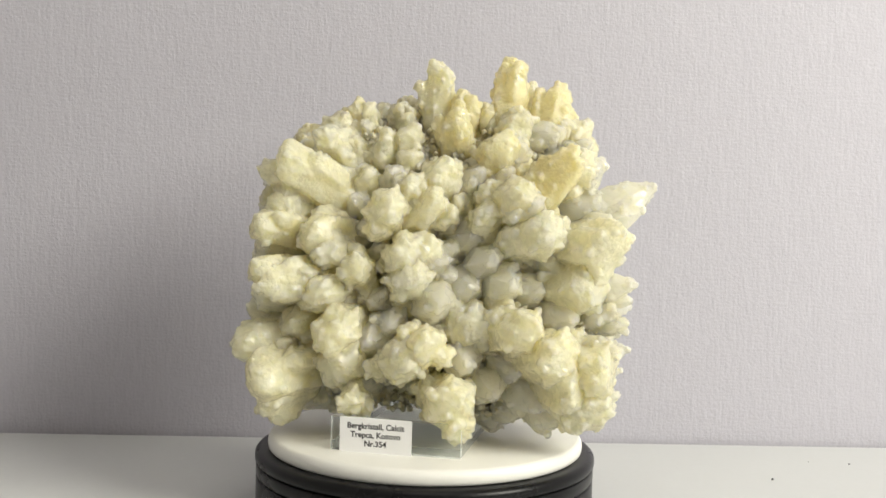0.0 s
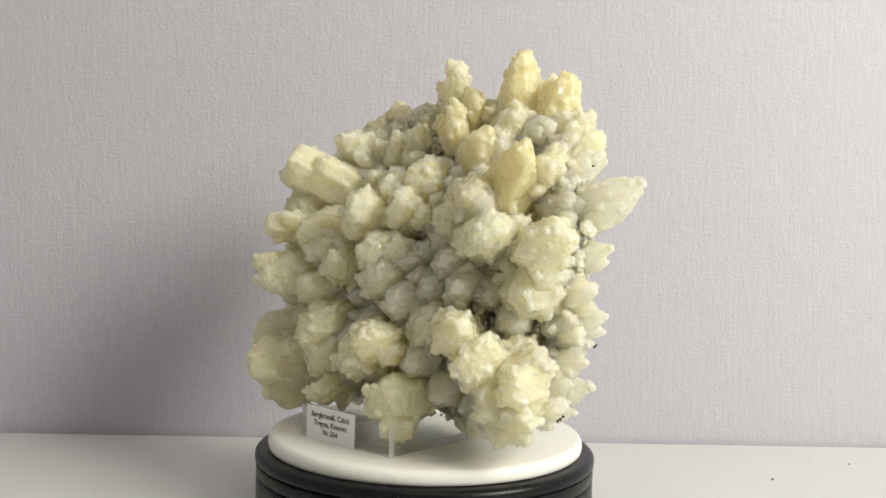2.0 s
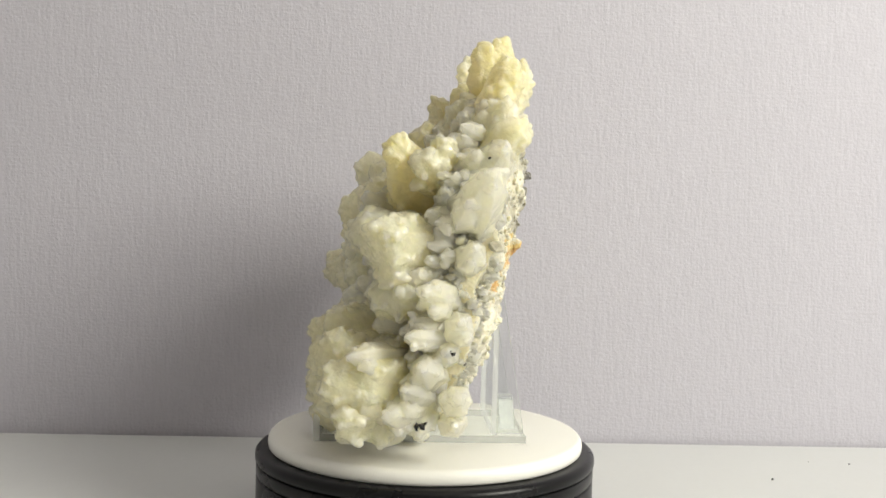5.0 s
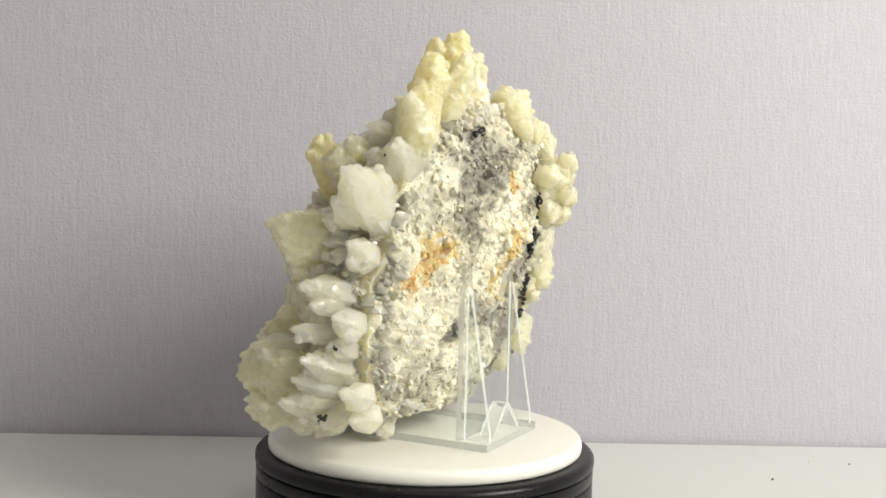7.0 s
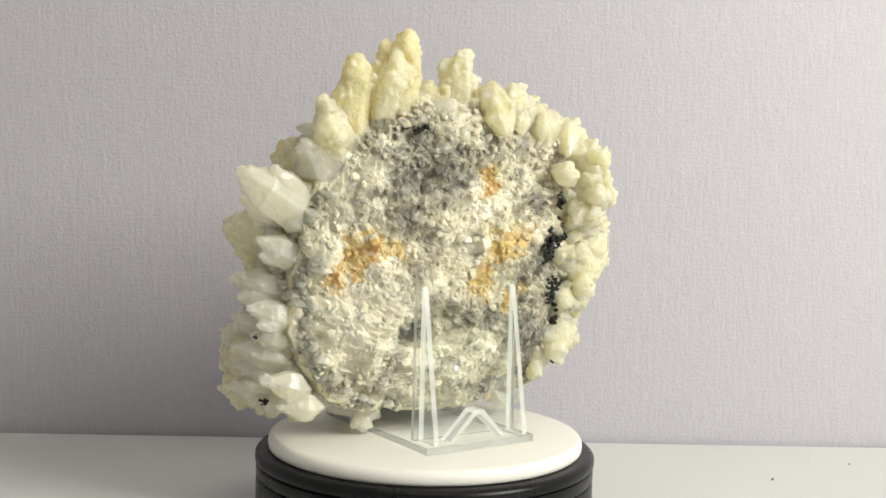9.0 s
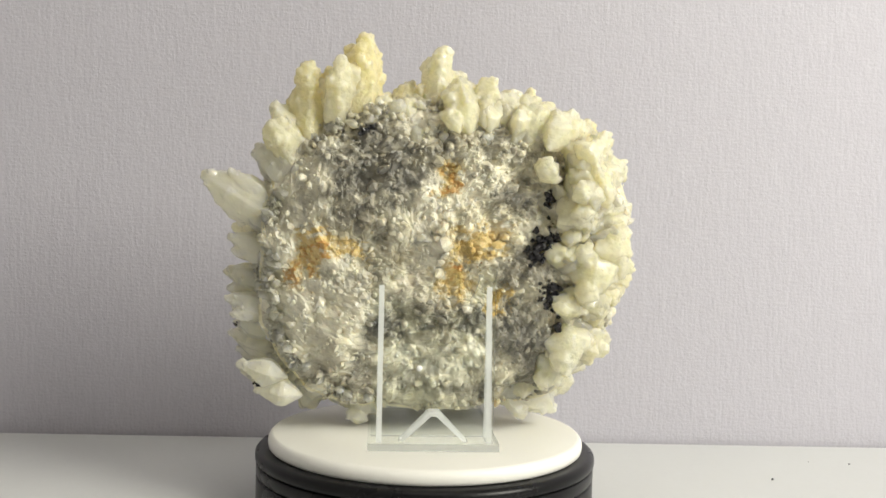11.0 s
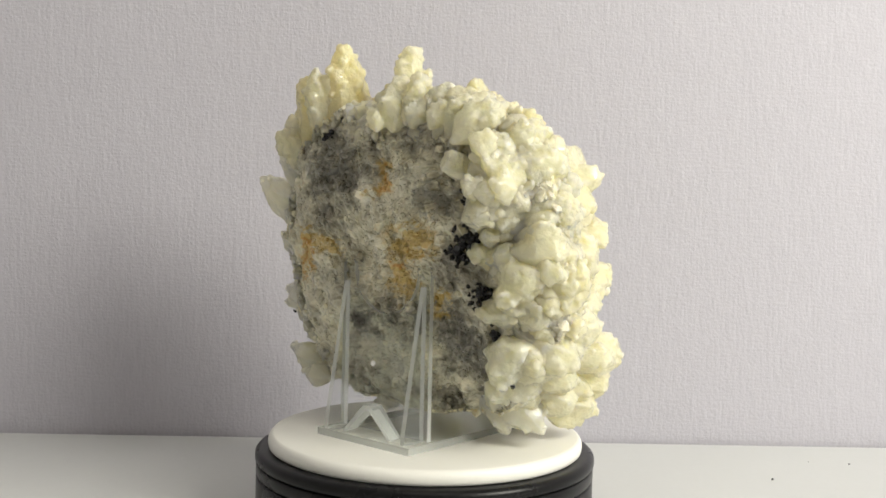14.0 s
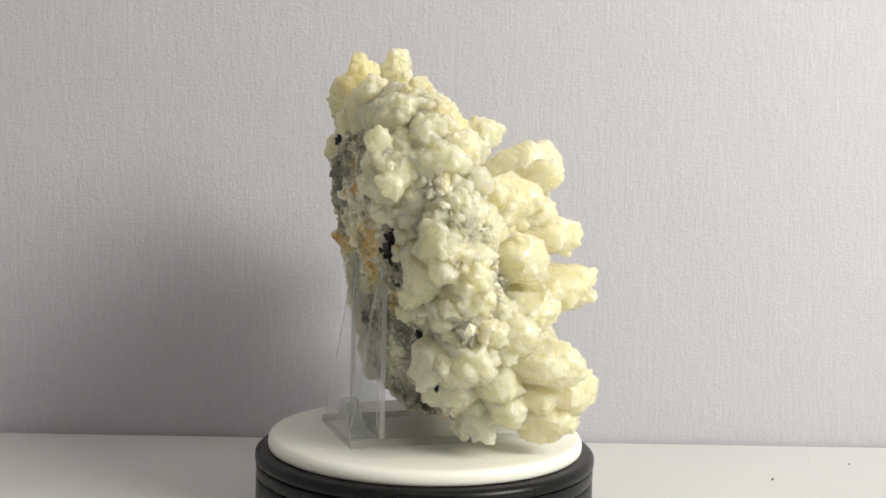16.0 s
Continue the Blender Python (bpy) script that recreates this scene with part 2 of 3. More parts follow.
# ---- turntable ----
def turntable():
    base = new("turntable")
    base.location = (0, 0, TABLE)
    tagged(base, "black round motorised turntable with a white platter on a white table", "turntable")
    up = -TABLE

    def ring(name, profile, material, label=""):
        return part(name, lathe([(r, z + up) for r, z in profile]), material, base, label, smooth=True)

    ring("base_body", [(0.096, -0.045), (0.0985, -0.043), (0.0993, -0.04), (0.0993, -0.0205), (0.0988, -0.0195), (0.097, -0.0192)], BLACK)
    ring("middle_ring", [(0.097, -0.0188), (0.0990, -0.0185), (0.0994, -0.0178), (0.0994, -0.0128), (0.0990, -0.012), (0.097, -0.0117)], BLACK)
    ring("top_ring", [(0.097, -0.0113), (0.0994, -0.011), (0.1, -0.0100), (0.1, -0.0078), (0.0996, -0.0064), (0.0985, -0.0052), (0.0968, -0.0046), (0.0940, -0.0044)], BLACK)
    return ring("platter", [(0.0912, -0.0043), (0.0922, -0.0036), (0.0926, -0.0022), (0.0927, -0.0004), (0.0924, 0.0013), (0.0917, 0.0026), (0.0906, 0.0036), (0.0893, PLATE), (0.05, PLATE), (0.01, PLATE)],
                PLATTER, "smooth white round platter")


platter = turntable()


# ---- acrylic stand ----
def stand():
    s = new("display_stand")
    tagged(s, "clear acrylic easel stand with a small printed card on its front", "display stand")
    m = pose(0.0163, 0.053, PLATE, 0, 0, -18.8)  # x across, y = 0 along the back edge, -y to the front
    w, d = 0.0358, 0.116

    def plate(name, bm, edge=EDGE):
        """A clear plate whose narrow cut faces take a paler or greyer edge material; EDGE paints their highlight."""
        ob = part(name, bm, ACRYLIC, s)
        ob.data.materials.append(edge)
        areas = sorted((f.area for f in ob.data.polygons), reverse=True)
        for f in ob.data.polygons:
            f.material_index = 0 if f.area >= areas[1] * 0.98 else 1
        ob.visible_shadow = False
        return ob

    plate("base_plate", box(-w, w, -d, 0, 0.0004, 0.0045, m=m), BASE_EDGE)
    plate("front_lip", box(-w, w, -d - 0.0036, -d - 0.0001, 0.0004, 0.0184, m=m))
    top = []
    for i in range(17):
        a = math.pi * i / 16
        top.append((0.0248 * math.cos(a), 0.0990 - 0.027 * math.sin(a) ** 0.9))
    outline = [(-0.0342, 0.0047), (0.0342, 0.0047), (0.0338, 0.0995), (0.0320, 0.1016), (0.0262, 0.1016)] + top + [(-0.0262, 0.1016), (-0.0320, 0.1016), (-0.0338, 0.0995)]
    plate("back_plate", slab(outline, -0.0195, -0.0165, m=m))
    turn = pose(0, 0, 0, 0, 0, 90)
    for x in (-0.0285, 0.0312):
        fin = [(-0.0163, 0.0047), (-0.0012, 0.0047), (-0.0012, 0.009), (-0.0148, 0.089), (-0.0163, 0.089)]
        plate("side_fin", slab(fin, -x, -x + 0.003, m=m @ turn))
    arch = [(-0.019, 0.0047), (-0.0165, 0.0047), (-0.0015, 0.0185), (0.0015, 0.0185), (0.0165, 0.0047), (0.019, 0.0047), (0.003, 0.0213), (-0.003, 0.0213)]
    plate("arch_brace", slab(arch, -0.0125, -0.004, m=m))
    stud = part("stud", lathe([(0.0005, -0.0003), (0.0016, 0.0), (0.0016, 0.0006), (0.0005, 0.0012)], 24), CARD, s, "small round white stud", True)
    stud.matrix_basis = m @ pose(0.008, -0.0164, 0.043, -90, 0, 0)
    card = part("name_card", box(-w + 0.0053, -w + 0.0453, -d - 0.0043, -d - 0.0038, -0.0002, 0.0188, m=m), CARD, s, "white printed card")
    for text, z, size in (("Bergkristall, Calcit", 0.0130, 0.0043), ("Trepca, Kosovo", 0.0083, 0.0043), ("Nr.354", 0.0036, 0.0043)):
        c = bpy.data.curves.new("lettering", "FONT")
        c.body, c.size, c.align_x = text, size, "CENTER"
        c.extrude, c.offset = 0.00003, 0.00009
        tmp = bpy.data.objects.new("lettering", c)
        me = bpy.data.meshes.new_from_object(tmp)
        bpy.data.objects.remove(tmp)
        me.materials.append(INK)
        ob = new("lettering", me)
        ob.parent = card
        ob.matrix_basis = m @ pose(-w + 0.0253, -d - 0.00435, z, 90, 0, 0)
        tagged(ob, "black printed line of writing")
    return s


display_stand = stand()


# ---- the mineral specimen ----
def back_y(x, z):
    """The leaning back of the rock, bowed both ways; metres."""
    u, v = x * 10, z * 10
    return 0.1 * (0.116 - 0.313 * u + 0.3995 * v - 0.113 * u * u - 0.0925 * v * v)


def rough_noise(p, scale, octaves=3):
    return noise.fractal(Vector(p) * scale, 0.9, 2.1, octaves, noise_basis="PERLIN_ORIGINAL")


def rim(a):
    """The rock's outline, seen square on, at the angle a: x and z."""
    c, s = math.cos(a), math.sin(a)
    r = (abs(c / 0.100) ** 2.7 + abs(s / 0.090) ** 2.7) ** (-1 / 2.7)
    r *= 1 + 0.05 * noise.noise(Vector((2.2 * c, 2.2 * s, 4.0)))
    return 0.001 + r * c, 0.107 + r * s


def thickness(q, z=0.1):
    return 0.020 + 0.014 * max(0.0, 1 - z / 0.12) + 0.036 * (1 - q ** 3.0)


def matrix_rock(parent):
    """The rock that carries the crystals: a lens with a rough, pitted back."""
    n, k = 200, 62
    verts, faces = [], []
    steps = [("back", (i + 0.5) / k) for i in range(k)] + [("front", 1 - (i + 0.5) / 30) for i in range(30)]
    for side, q in steps:
        for j in range(n):
            a = 2 * math.pi * j / n
            x, z = rim(a)
            x, z = 0.001 + (x - 0.001) * q, 0.107 + (z - 0.107) * q
            y = back_y(x, z)
            if side == "front":
                y -= thickness(q, z)
                x, z = 0.001 + (x - 0.001) * 0.95, 0.107 + (z - 0.107) * 0.95
            else:
                y -= 0.010 * q ** 8
            big = rough_noise((x, 0.3, z), 28, 2)
            mid = rough_noise((x, y, z), 80, 4)
            ridge = 0.5 - abs(noise.noise(Vector((x * 38 + z * 14, 2.0, z * 26 - x * 10))))
            fine = noise.cell(Vector((x, y, z)) * 420) - 0.5
            push = 0.0058 * big + 0.0046 * mid + 0.0065 * ridge - 0.003 + 0.0007 * fine
            verts.append((x + 0.0014 * rough_noise((z, x, 1.7), 150, 2), y + push, z + 0.0014 * rough_noise((z, x, 7.7), 150, 2)))
    rows = len(steps)
    for i in range(rows - 1):
        for j in range(n):
            jj = (j + 1) % n
            faces.append((i * n + j, i * n + jj, (i + 1) * n + jj, (i + 1) * n + j))
    faces += [tuple(range(n))[::-1], tuple(range((rows - 1) * n, rows * n))]
    ob = mesh("matrix_rock", verts, faces, MATRIX, parent, "rough grey and white rock back with rusty stains")
    ob.data.materials.append(BED)
    ob.data.polygons.foreach_set("material_index", [1 if q >= (k - 2) * n else 0 for q in range(len(faces) - 2)] + [0, 1])
    return ob


BALL = bmesh.new()
bmesh.ops.create_icosphere(BALL, subdivisions=2, radius=1.0)
BALL_V = np.array([v.co[:] for v in BALL.verts])
BALL_F = np.array([[v.index for v in f.verts] for f in BALL.faces])
BALL.free()
CHIP = bmesh.new()
bmesh.ops.create_icosphere(CHIP, subdivisions=1, radius=1.0)
CHIP_V = np.array([v.co[:] for v in CHIP.verts])
CHIP_F = np.array([[v.index for v in f.verts] for f in CHIP.faces])
CHIP.free()


def turned(rng, flat=0.55):
    """A random turn with uneven stretching."""
    q, _ = np.linalg.qr(rng.normal(size=(3, 3)))
    return q @ np.diag([1.0, rng.uniform(0.7, 1.0), rng.uniform(flat, 0.9)]) @ q.T


def lumps(places, sizes, rng, chip=False, jitter=0.16, long=1.0, ways=None):
    """Many small grains joined into one mesh."""
    base_v, base_f = (CHIP_V, CHIP_F) if chip else (BALL_V, BALL_F)
    vs, fs = [], []
    for i, (p, r) in enumerate(zip(places, sizes)):
        v = base_v * (1 + jitter * rng.normal(size=(len(base_v), 1))) * r
        v = v @ turned(rng)
        if ways is not None:
            w = np.array(ways[i])
            v = v + np.outer(v @ w, w) * (long - 1)
        vs.append(v + p)
        fs.append(base_f + i * len(base_v))
    return np.concatenate(vs), np.concatenate(fs).tolist()


def hexed(a, sharp):
    k = math.cos(math.pi / 6) / math.cos((a % (math.pi / 3)) - math.pi / 6)
    return sharp * k + (1 - sharp)


CRYSTALS = 0
TIPS = []


def prism(rng, tip, way, r, long, sharp, blunt, flat, taper, crumple=1.0):
    """The skin of one six-sided crystal, with the angle of its edges."""
    side = way.orthogonal().normalized()
    other = way.cross(side)
    spin = rng.uniform(0, 6.28)
    n, rings = (36, 28) if r > 0.010 else (24, 18)
    lean = rng.normal(size=2) * 0.42
    verts, faces = [], []
    seed = Vector(rng.uniform(-50, 50, 3))
    body = 1 - min(0.6, r / long * (1.7 - blunt * 1.45))
    for i in range(rings):
        s = (i / (rings - 1)) ** 0.75
        w = (1.0 + taper * (0.6 - s)) * min(1.0, 0.12 + 2.4 * s)
        if s > body:
            e = (s - body) / (1 - body)
            w *= max(0.04, (1 - e) * (1.0 - blunt) + blunt * math.sqrt(max(0.0, 1 - e ** 2.6)))
        for j in range(n):
            a = 2 * math.pi * j / n - spin
            rad = r * w * hexed(a + spin, sharp)
            c, d = math.cos(a) * rad, math.sin(a) * rad * flat
            at = -long * (1 - s)
            if s >= body * 0.9:
                at += (lean[0] * c + lean[1] * d) * min(1, (s - body * 0.9) / (1 - body * 0.9))
            p = tip + way * at + side * c + other * d
            out = side * c + other * d
            out = out.normalized() if out.length > 1e-6 else way
            k = 0.12 * noise.noise(p * 70 + seed) + 0.07 * noise.noise(p * 210 + seed)
            k += 0.07 * noise.noise(Vector((c * 420, d * 420, at * 45)) + seed)
            k += 0.09 * (noise.cell(Vector((c * 230, d * 230, at * 100)) + seed) - 0.5)
            verts.append(p + (out + way * 0.35 * s) * (r * k * crumple))
    for i in range(rings - 1):
        for j in range(n):
            jj = (j + 1) % n
            faces.append((i * n + j, i * n + jj, (i + 1) * n + jj, (i + 1) * n + j))
    faces.append(tuple(range((rings - 1) * n, rings * n)))
    faces.append(tuple(range(n))[::-1])
    # places for crust, crowded along the edges and the tip
    count = int(125 * min(1.3, r / 0.013))
    rows = np.clip((rings * (0.2 + 0.8 * rng.beta(2.4, 1.0, count))).astype(int), 0, rings - 2)
    edge = (rng.integers(0, 6, count) * math.pi / 3 + rng.normal(size=count) * 0.18) / (2 * math.pi) * n
    col = np.where(rng.uniform(size=count) < 0.6, np.round(edge).astype(int), rng.integers(0, n, count)) % n
    arr = np.array([v[:] for v in verts])
    mid = np.array(tip[:]) - np.array(way[:]) * r
    spots = arr[rows * n + col]
    spots = spots + (mid - spots) * 0.02
    return arr, faces, spots


def crystal(parent, x, y, z, r, stuff=None, long=58, way=None, sharp=0.95, blunt=0.68, crust=1.0, flat=0.85, taper=0.15, keep=False, mates=2):
    """One crystal by its tip and half its width, in millimetres, growing out of the rock with smaller mates grown onto it."""
    global CRYSTALS
    CRYSTALS += 1
    rng = np.random.default_rng(CRYSTALS)
    tip = Vector((x, y, z)) / 1000
    TIPS.append((x / 1000, z / 1000))
    if way is None:
        zc = 45 + 0.47 * z if z < 172 else 108 + 0.1 * (z - 172)
        way = (x - 0.36 * x, y - 72, z - zc)
    way = Vector(way).normalized()
    r, long = r * (1.3 if r > 8.5 and y < -15 else 1.2) / 1000, long / 1000
    for _ in range(40):  # the foot stays inside the rock
        foot = tip - way * long
        if keep or foot.y < back_y(foot.x, foot.z) - 0.012 - 1.0 * r:
            break
        way = (way + Vector((0, 0.03, 0))).normalized()
        long *= 0.985
    if stuff == PALE:  # clearer quartz: sharper and with less crust
        crust, blunt, sharp = crust * 0.22, blunt * 0.55, 1.0
    crumple = 0.3 if stuff == PALE else 0.6
    bits = [prism(rng, tip, way, r, long, sharp, blunt, flat, taper, crumple)]
    side = way.orthogonal().normalized()
    first = rng.uniform(0, 6.28)
    blunt = min(0.9, blunt * rng.uniform(0.75, 1.2))
    for k in range(mates):
        a = first + k * 2 * math.pi / max(1, mates) + rng.normal() * 0.35
        off = side * math.cos(a) + way.cross(side) * math.sin(a)
        size = r * rng.uniform(0.42, 0.68)
        back = r * rng.uniform(0.35, 1.5)
        mate_way = (way + off * rng.uniform(0.05, 0.32)).normalized()
        at = tip + off * (r * rng.uniform(0.75, 1.0)) - way * back
        if at.y > back_y(at.x, at.z) - 0.006 and not keep:
            continue
        bits.append(prism(rng, at, mate_way, size, max(0.012, 0.5 * long), sharp, rng.uniform(0.2, 0.5) if stuff == PALE else rng.uniform(0.45, 0.9), flat, taper, crumple))
    arr = np.concatenate([q[0] for q in bits])
    faces, start = [], 0
    for v, f, _ in bits:
        faces += [[i + start for i in q] for q in f]
        start += len(v)
    spots = np.concatenate([q[2] for q in bits])
    spots = spots[rng.uniform(size=len(spots)) < 0.8 * crust]
    if len(spots):  # grains of crust, sunk into the faces
        sizes = np.clip(rng.lognormal(0, 0.45, len(spots)) * (0.00155 if r > 0.009 else 0.0012), 0.0008, 0.0034)
        inner = np.array((tip - way * r)[:])
        inward = inner - spots
        inward /= np.maximum(1e-6, np.linalg.norm(inward, axis=1))[:, None]
        v, f = lumps(spots + inward * sizes[:, None] * 0.12, sizes, rng, jitter=0.13)
        faces += [[k + len(arr) for k in q] for q in f]
        arr = np.concatenate([arr, v])
    ob = mesh("crystal", arr, faces, stuff or CREAM, parent)
    grow = ob.modifiers.new("grown", "REMESH")
    grow.mode, grow.voxel_size, grow.use_smooth_shade = "VOXEL", 0.0008, stuff != PALE
    facets = ob.modifiers.new("facets", "DECIMATE")
    facets.ratio = 0.12 if stuff == PALE else 0.22
    return ob


def fuse(thing):
    """Joins each crystal and the mates grown onto it into one skin."""
    seen = bpy.context.evaluated_depsgraph_get()
    for ob in thing.children:
        if ob.modifiers:
            me = bpy.data.meshes.new_from_object(ob.evaluated_get(seen))
            stuff = ob.data.materials[0]
            ob.modifiers.clear()
            ob.data = me
            me.materials.clear()
            me.materials.append(stuff)


def specimen():
    s = new("mineral_specimen")
    tagged(s, "large cluster of cream-white calcite and quartz crystals on rough grey rock", "mineral")
    rock = matrix_rock(s)

    # the upper edge
    crystal(s, 49, 21, 231, 10.5, YELLOW, 75, (0.02, -0.06, 1), blunt=0.6, taper=0.95)
    crystal(s, 79, 13, 215, 10, YELLOW, 75, (0.14, -0.06, 1), blunt=0.6, taper=0.8)
    crystal(s, 66, 29, 214, 8, CREAM, 65, (0.12, 0.0, 1), blunt=0.5, taper=0.5)
    crystal(s, 4, 23, 227, 9, CREAM, 62, (-0.08, -0.06, 1), blunt=0.8, taper=0.9)
    crystal(s, 20, 11, 208, 9, YELLOW, 50, (-0.1, -0.4, 1), blunt=0.4)
    crystal(s, 12, -4, 197, 9, YELLOW, 55, (-0.1, -0.6, 1), blunt=0.5)
    crystal(s, 51, -3, 195, 11, CREAM, 55, (0.05, -0.6, 1), blunt=0.8)
    crystal(s, 69, 4, 187, 9, CREAM, 45, blunt=0.6)
    crystal(s, 92, 5, 190, 9, CREAM, 45, (0.5, -0.4, 1))
    crystal(s, -17, 32, 200, 9, CREAM, 50, (-0.25, -0.45, 1))
    crystal(s, -39, 34, 201, 7, CREAM, 50, (-0.3, -0.4, 1), blunt=0.4)
    crystal(s, -49, 35, 190, 8, CREAM, 50)
    crystal(s, -10, 54, 203, 8, CREAM, 50, (-0.15, -0.05, 1))
    crystal(s, -28, 52, 199, 9, CREAM, 50, (-0.25, 0.0, 1))
    crystal(s, -46, 42, 202, 8, YELLOW, 50, (-0.4, -0.15, 1), blunt=0.7)
    crystal(s, -63, 41, 188, 10, CREAM, 50, (-0.6, -0.2, 1))
    crystal(s, -80, 38, 173, 10, CREAM, 50, (-0.8, -0.25, 0.8))
    crystal(s, -63, 8, 183, 10, CREAM, 50, (-0.5, -0.6, 0.8))
    crystal(s, -59, 10, 177, 8, CREAM, 45)
    crystal(s, -47, 12, 174, 9, CREAM, 45)
    crystal(s, -30, 5, 178, 9, CREAM, 45)
    crystal(s, 20, -1, 180, 7, YELLOW, 45, blunt=0.3)
    crystal(s, 40, -24, 180, 11, YELLOW, 60, (0.1, -0.7, 0.8), blunt=0.6)
    crystal(s, -14, 2, 184, 9, CREAM, 45)
    crystal(s, 35, 40, 192, 10, PALE, 45, (0.1, 0.0, 1))
    # the front, from above to below
    crystal(s, 65, -50, 158, 15, YELLOW, 80, (0.12, -0.9, 0.25), blunt=0.85, flat=0.75)
    crystal(s, 86, -40, 162, 9, CREAM, 60)
    crystal(s, 131, -20, 153, 10.5, PALE, 75, (0.74, -0.52, 0.42), blunt=0.5, taper=0.35)
    crystal(s, 107, -28, 139, 6, PALE, 60, (0.40, -0.88, 0.18), blunt=0.25, flat=0.9, mates=1)
    crystal(s, 99, -40, 134, 6.5, PALE, 60, (0.40, -0.88, 0.18), blunt=0.25, flat=0.9, mates=1)
    crystal(s, 4, -28, 161, 15, CREAM, 60, (0.05, -0.85, 0.45), flat=0.7)
    crystal(s, -12, -32, 150, 10, CREAM, 50)
    crystal(s, -30, -47, 137, 11, CREAM, 55)
    crystal(s, -8, -38, 139, 12, CREAM, 50, blunt=0.8)
    crystal(s, 47, -55, 146, 12, CREAM, 60)
    crystal(s, 53, -58, 140, 9, PALE, 50, blunt=0.8)
    crystal(s, 30, -46, 133, 9, CREAM, 50)
    crystal(s, 22, -38, 122, 11, PALE, 50)
    crystal(s, 60, -66, 125, 12, CREAM, 65)
    crystal(s, 94, -66, 117, 13, CREAM, 70, (0.35, -0.93, 0.02), blunt=0.9)
    crystal(s, 78, -50, 120, 12, PALE, 55)
    crystal(s, -1, -41, 106, 13, PALE, 50)
    crystal(s, -17, -47, 112, 12, CREAM, 50)
    crystal(s, -15, -48, 97, 12, CREAM, 55)
    crystal(s, -48, -41, 101, 9, CREAM, 50)
    crystal(s, -62, -34, 112, 10, CREAM, 50)
    crystal(s, 2, -53, 83, 13, PALE, 55)
    crystal(s, 20, -46, 94, 12, PALE, 50)
    crystal(s, 42, -56, 95, 10, PALE, 50)
    crystal(s, 57, -51, 91, 10, PALE, 50)
    crystal(s, 30, -50, 108, 9, PALE, 45)
    crystal(s, 88, -58, 94, 14, CREAM, 65, blunt=0.8)
    crystal(s, 114, -46, 97, 8, PALE, 70, (0.40, -0.88, 0.12), blunt=0.25, flat=0.9, mates=1)
    crystal(s, 75, -58, 78, 10, PALE, 50)
    crystal(s, 102, -42, 78, 7.5, PALE, 55, (0.40, -0.88, 0.12), blunt=0.25, flat=0.9, mates=1)
    crystal(s, 110, -32, 68, 6, PALE, 50, (0.40, -0.88, 0.12), blunt=0.25, flat=0.9, mates=1)
    # the flank that is lit last
    crystal(s, -90, -12, 164, 14, CREAM, 85, (-0.72, -0.58, 0.40), blunt=0.85, crust=0.3)
    crystal(s, -97, -10, 158, 9, CREAM, 70, (-0.72, -0.5, 0.3), blunt=0.7, crust=0.3)
    crystal(s, -102, -19, 125, 10, CREAM, 70, (-0.75, -0.65, 0.12), crust=0.3)
    crystal(s, -73, -31, 121, 12, CREAM, 60, (-0.55, -0.8, 0.1), crust=0.3)
    crystal(s, -92, -12, 138, 11, CREAM, 60, crust=0.3)
    crystal(s, -102, -33, 97, 11, CREAM, 75, (-0.65, -0.75, 0.05), blunt=0.7, crust=0.3)
    crystal(s, -88, -38, 94, 12, CREAM, 65, (-0.5, -0.85, 0.02), crust=0.3)
    crystal(s, -66, -38, 86, 11, CREAM, 60, crust=0.3)
    crystal(s, -84, -20, 68, 10, CREAM, 55, crust=0.3)
    crystal(s, -100, -10, 84, 12, CREAM, 55, crust=0.3)
    crystal(s, -113, -18, 55, 12, CREAM, 75, (-0.78, -0.6, -0.05), blunt=0.6, crust=0.3)
    crystal(s, -103, -35, 40, 14, CREAM, 75, (-0.62, -0.78, -0.05), blunt=0.8, crust=0.3)
    crystal(s, -96, -28, 25, 10, CREAM, 60, (-0.6, -0.75, -0.15), crust=0.3)
    crystal(s, -80, -22, 42, 13, CREAM, 55, crust=0.3)
    crystal(s, -98, 36, 128, 14, CREAM, 32, (-1, -0.1, 0.1), blunt=0.9, keep=True, crust=0.3)
    crystal(s, -92, 42, 150, 12, CREAM, 32, (-1, -0.05, 0.4), keep=True, crust=0.3)
    crystal(s, -100, 30, 86, 14, CREAM, 60, (-1, -0.2, 0), crust=0.3)
    crystal(s, -108, 15, 72, 12, CREAM, 60, (-1, -0.4, -0.05), crust=0.3)
    crystal(s, -104, 8, 112, 13, CREAM, 60, (-1, -0.4, 0.05), blunt=0.9, crust=0.3)
    crystal(s, -96, 12, 146, 13, CREAM, 60, (-1, -0.4, 0.35), blunt=0.9, crust=0.3)
    crystal(s, -84, 48, 58, 11, CREAM, 32, (-1, 0.0, -0.1), keep=True, crust=0.3)
    crystal(s, -96, 20, 46, 13, CREAM, 55, (-1, -0.3, -0.2), crust=0.3)
    crystal(s, -78, 16, 13, 11, PALE, 55, (-0.6, -0.1, -0.45), blunt=0.6)
    crystal(s, -92, 6, 28, 12, CREAM, 55, (-0.8, -0.4, -0.3), crust=0.3)
    crystal(s, -56, 10, 14, 11, PALE, 45, (-0.2, -0.1, -0.5))
    # below
    crystal(s, -59, -46, 66, 13, CREAM, 60)
    crystal(s, -55, -43, 46, 13, CREAM, 60)
    crystal(s, -48, -52, 27, 8, CREAM, 60, (-0.25, -0.95, -0.15))
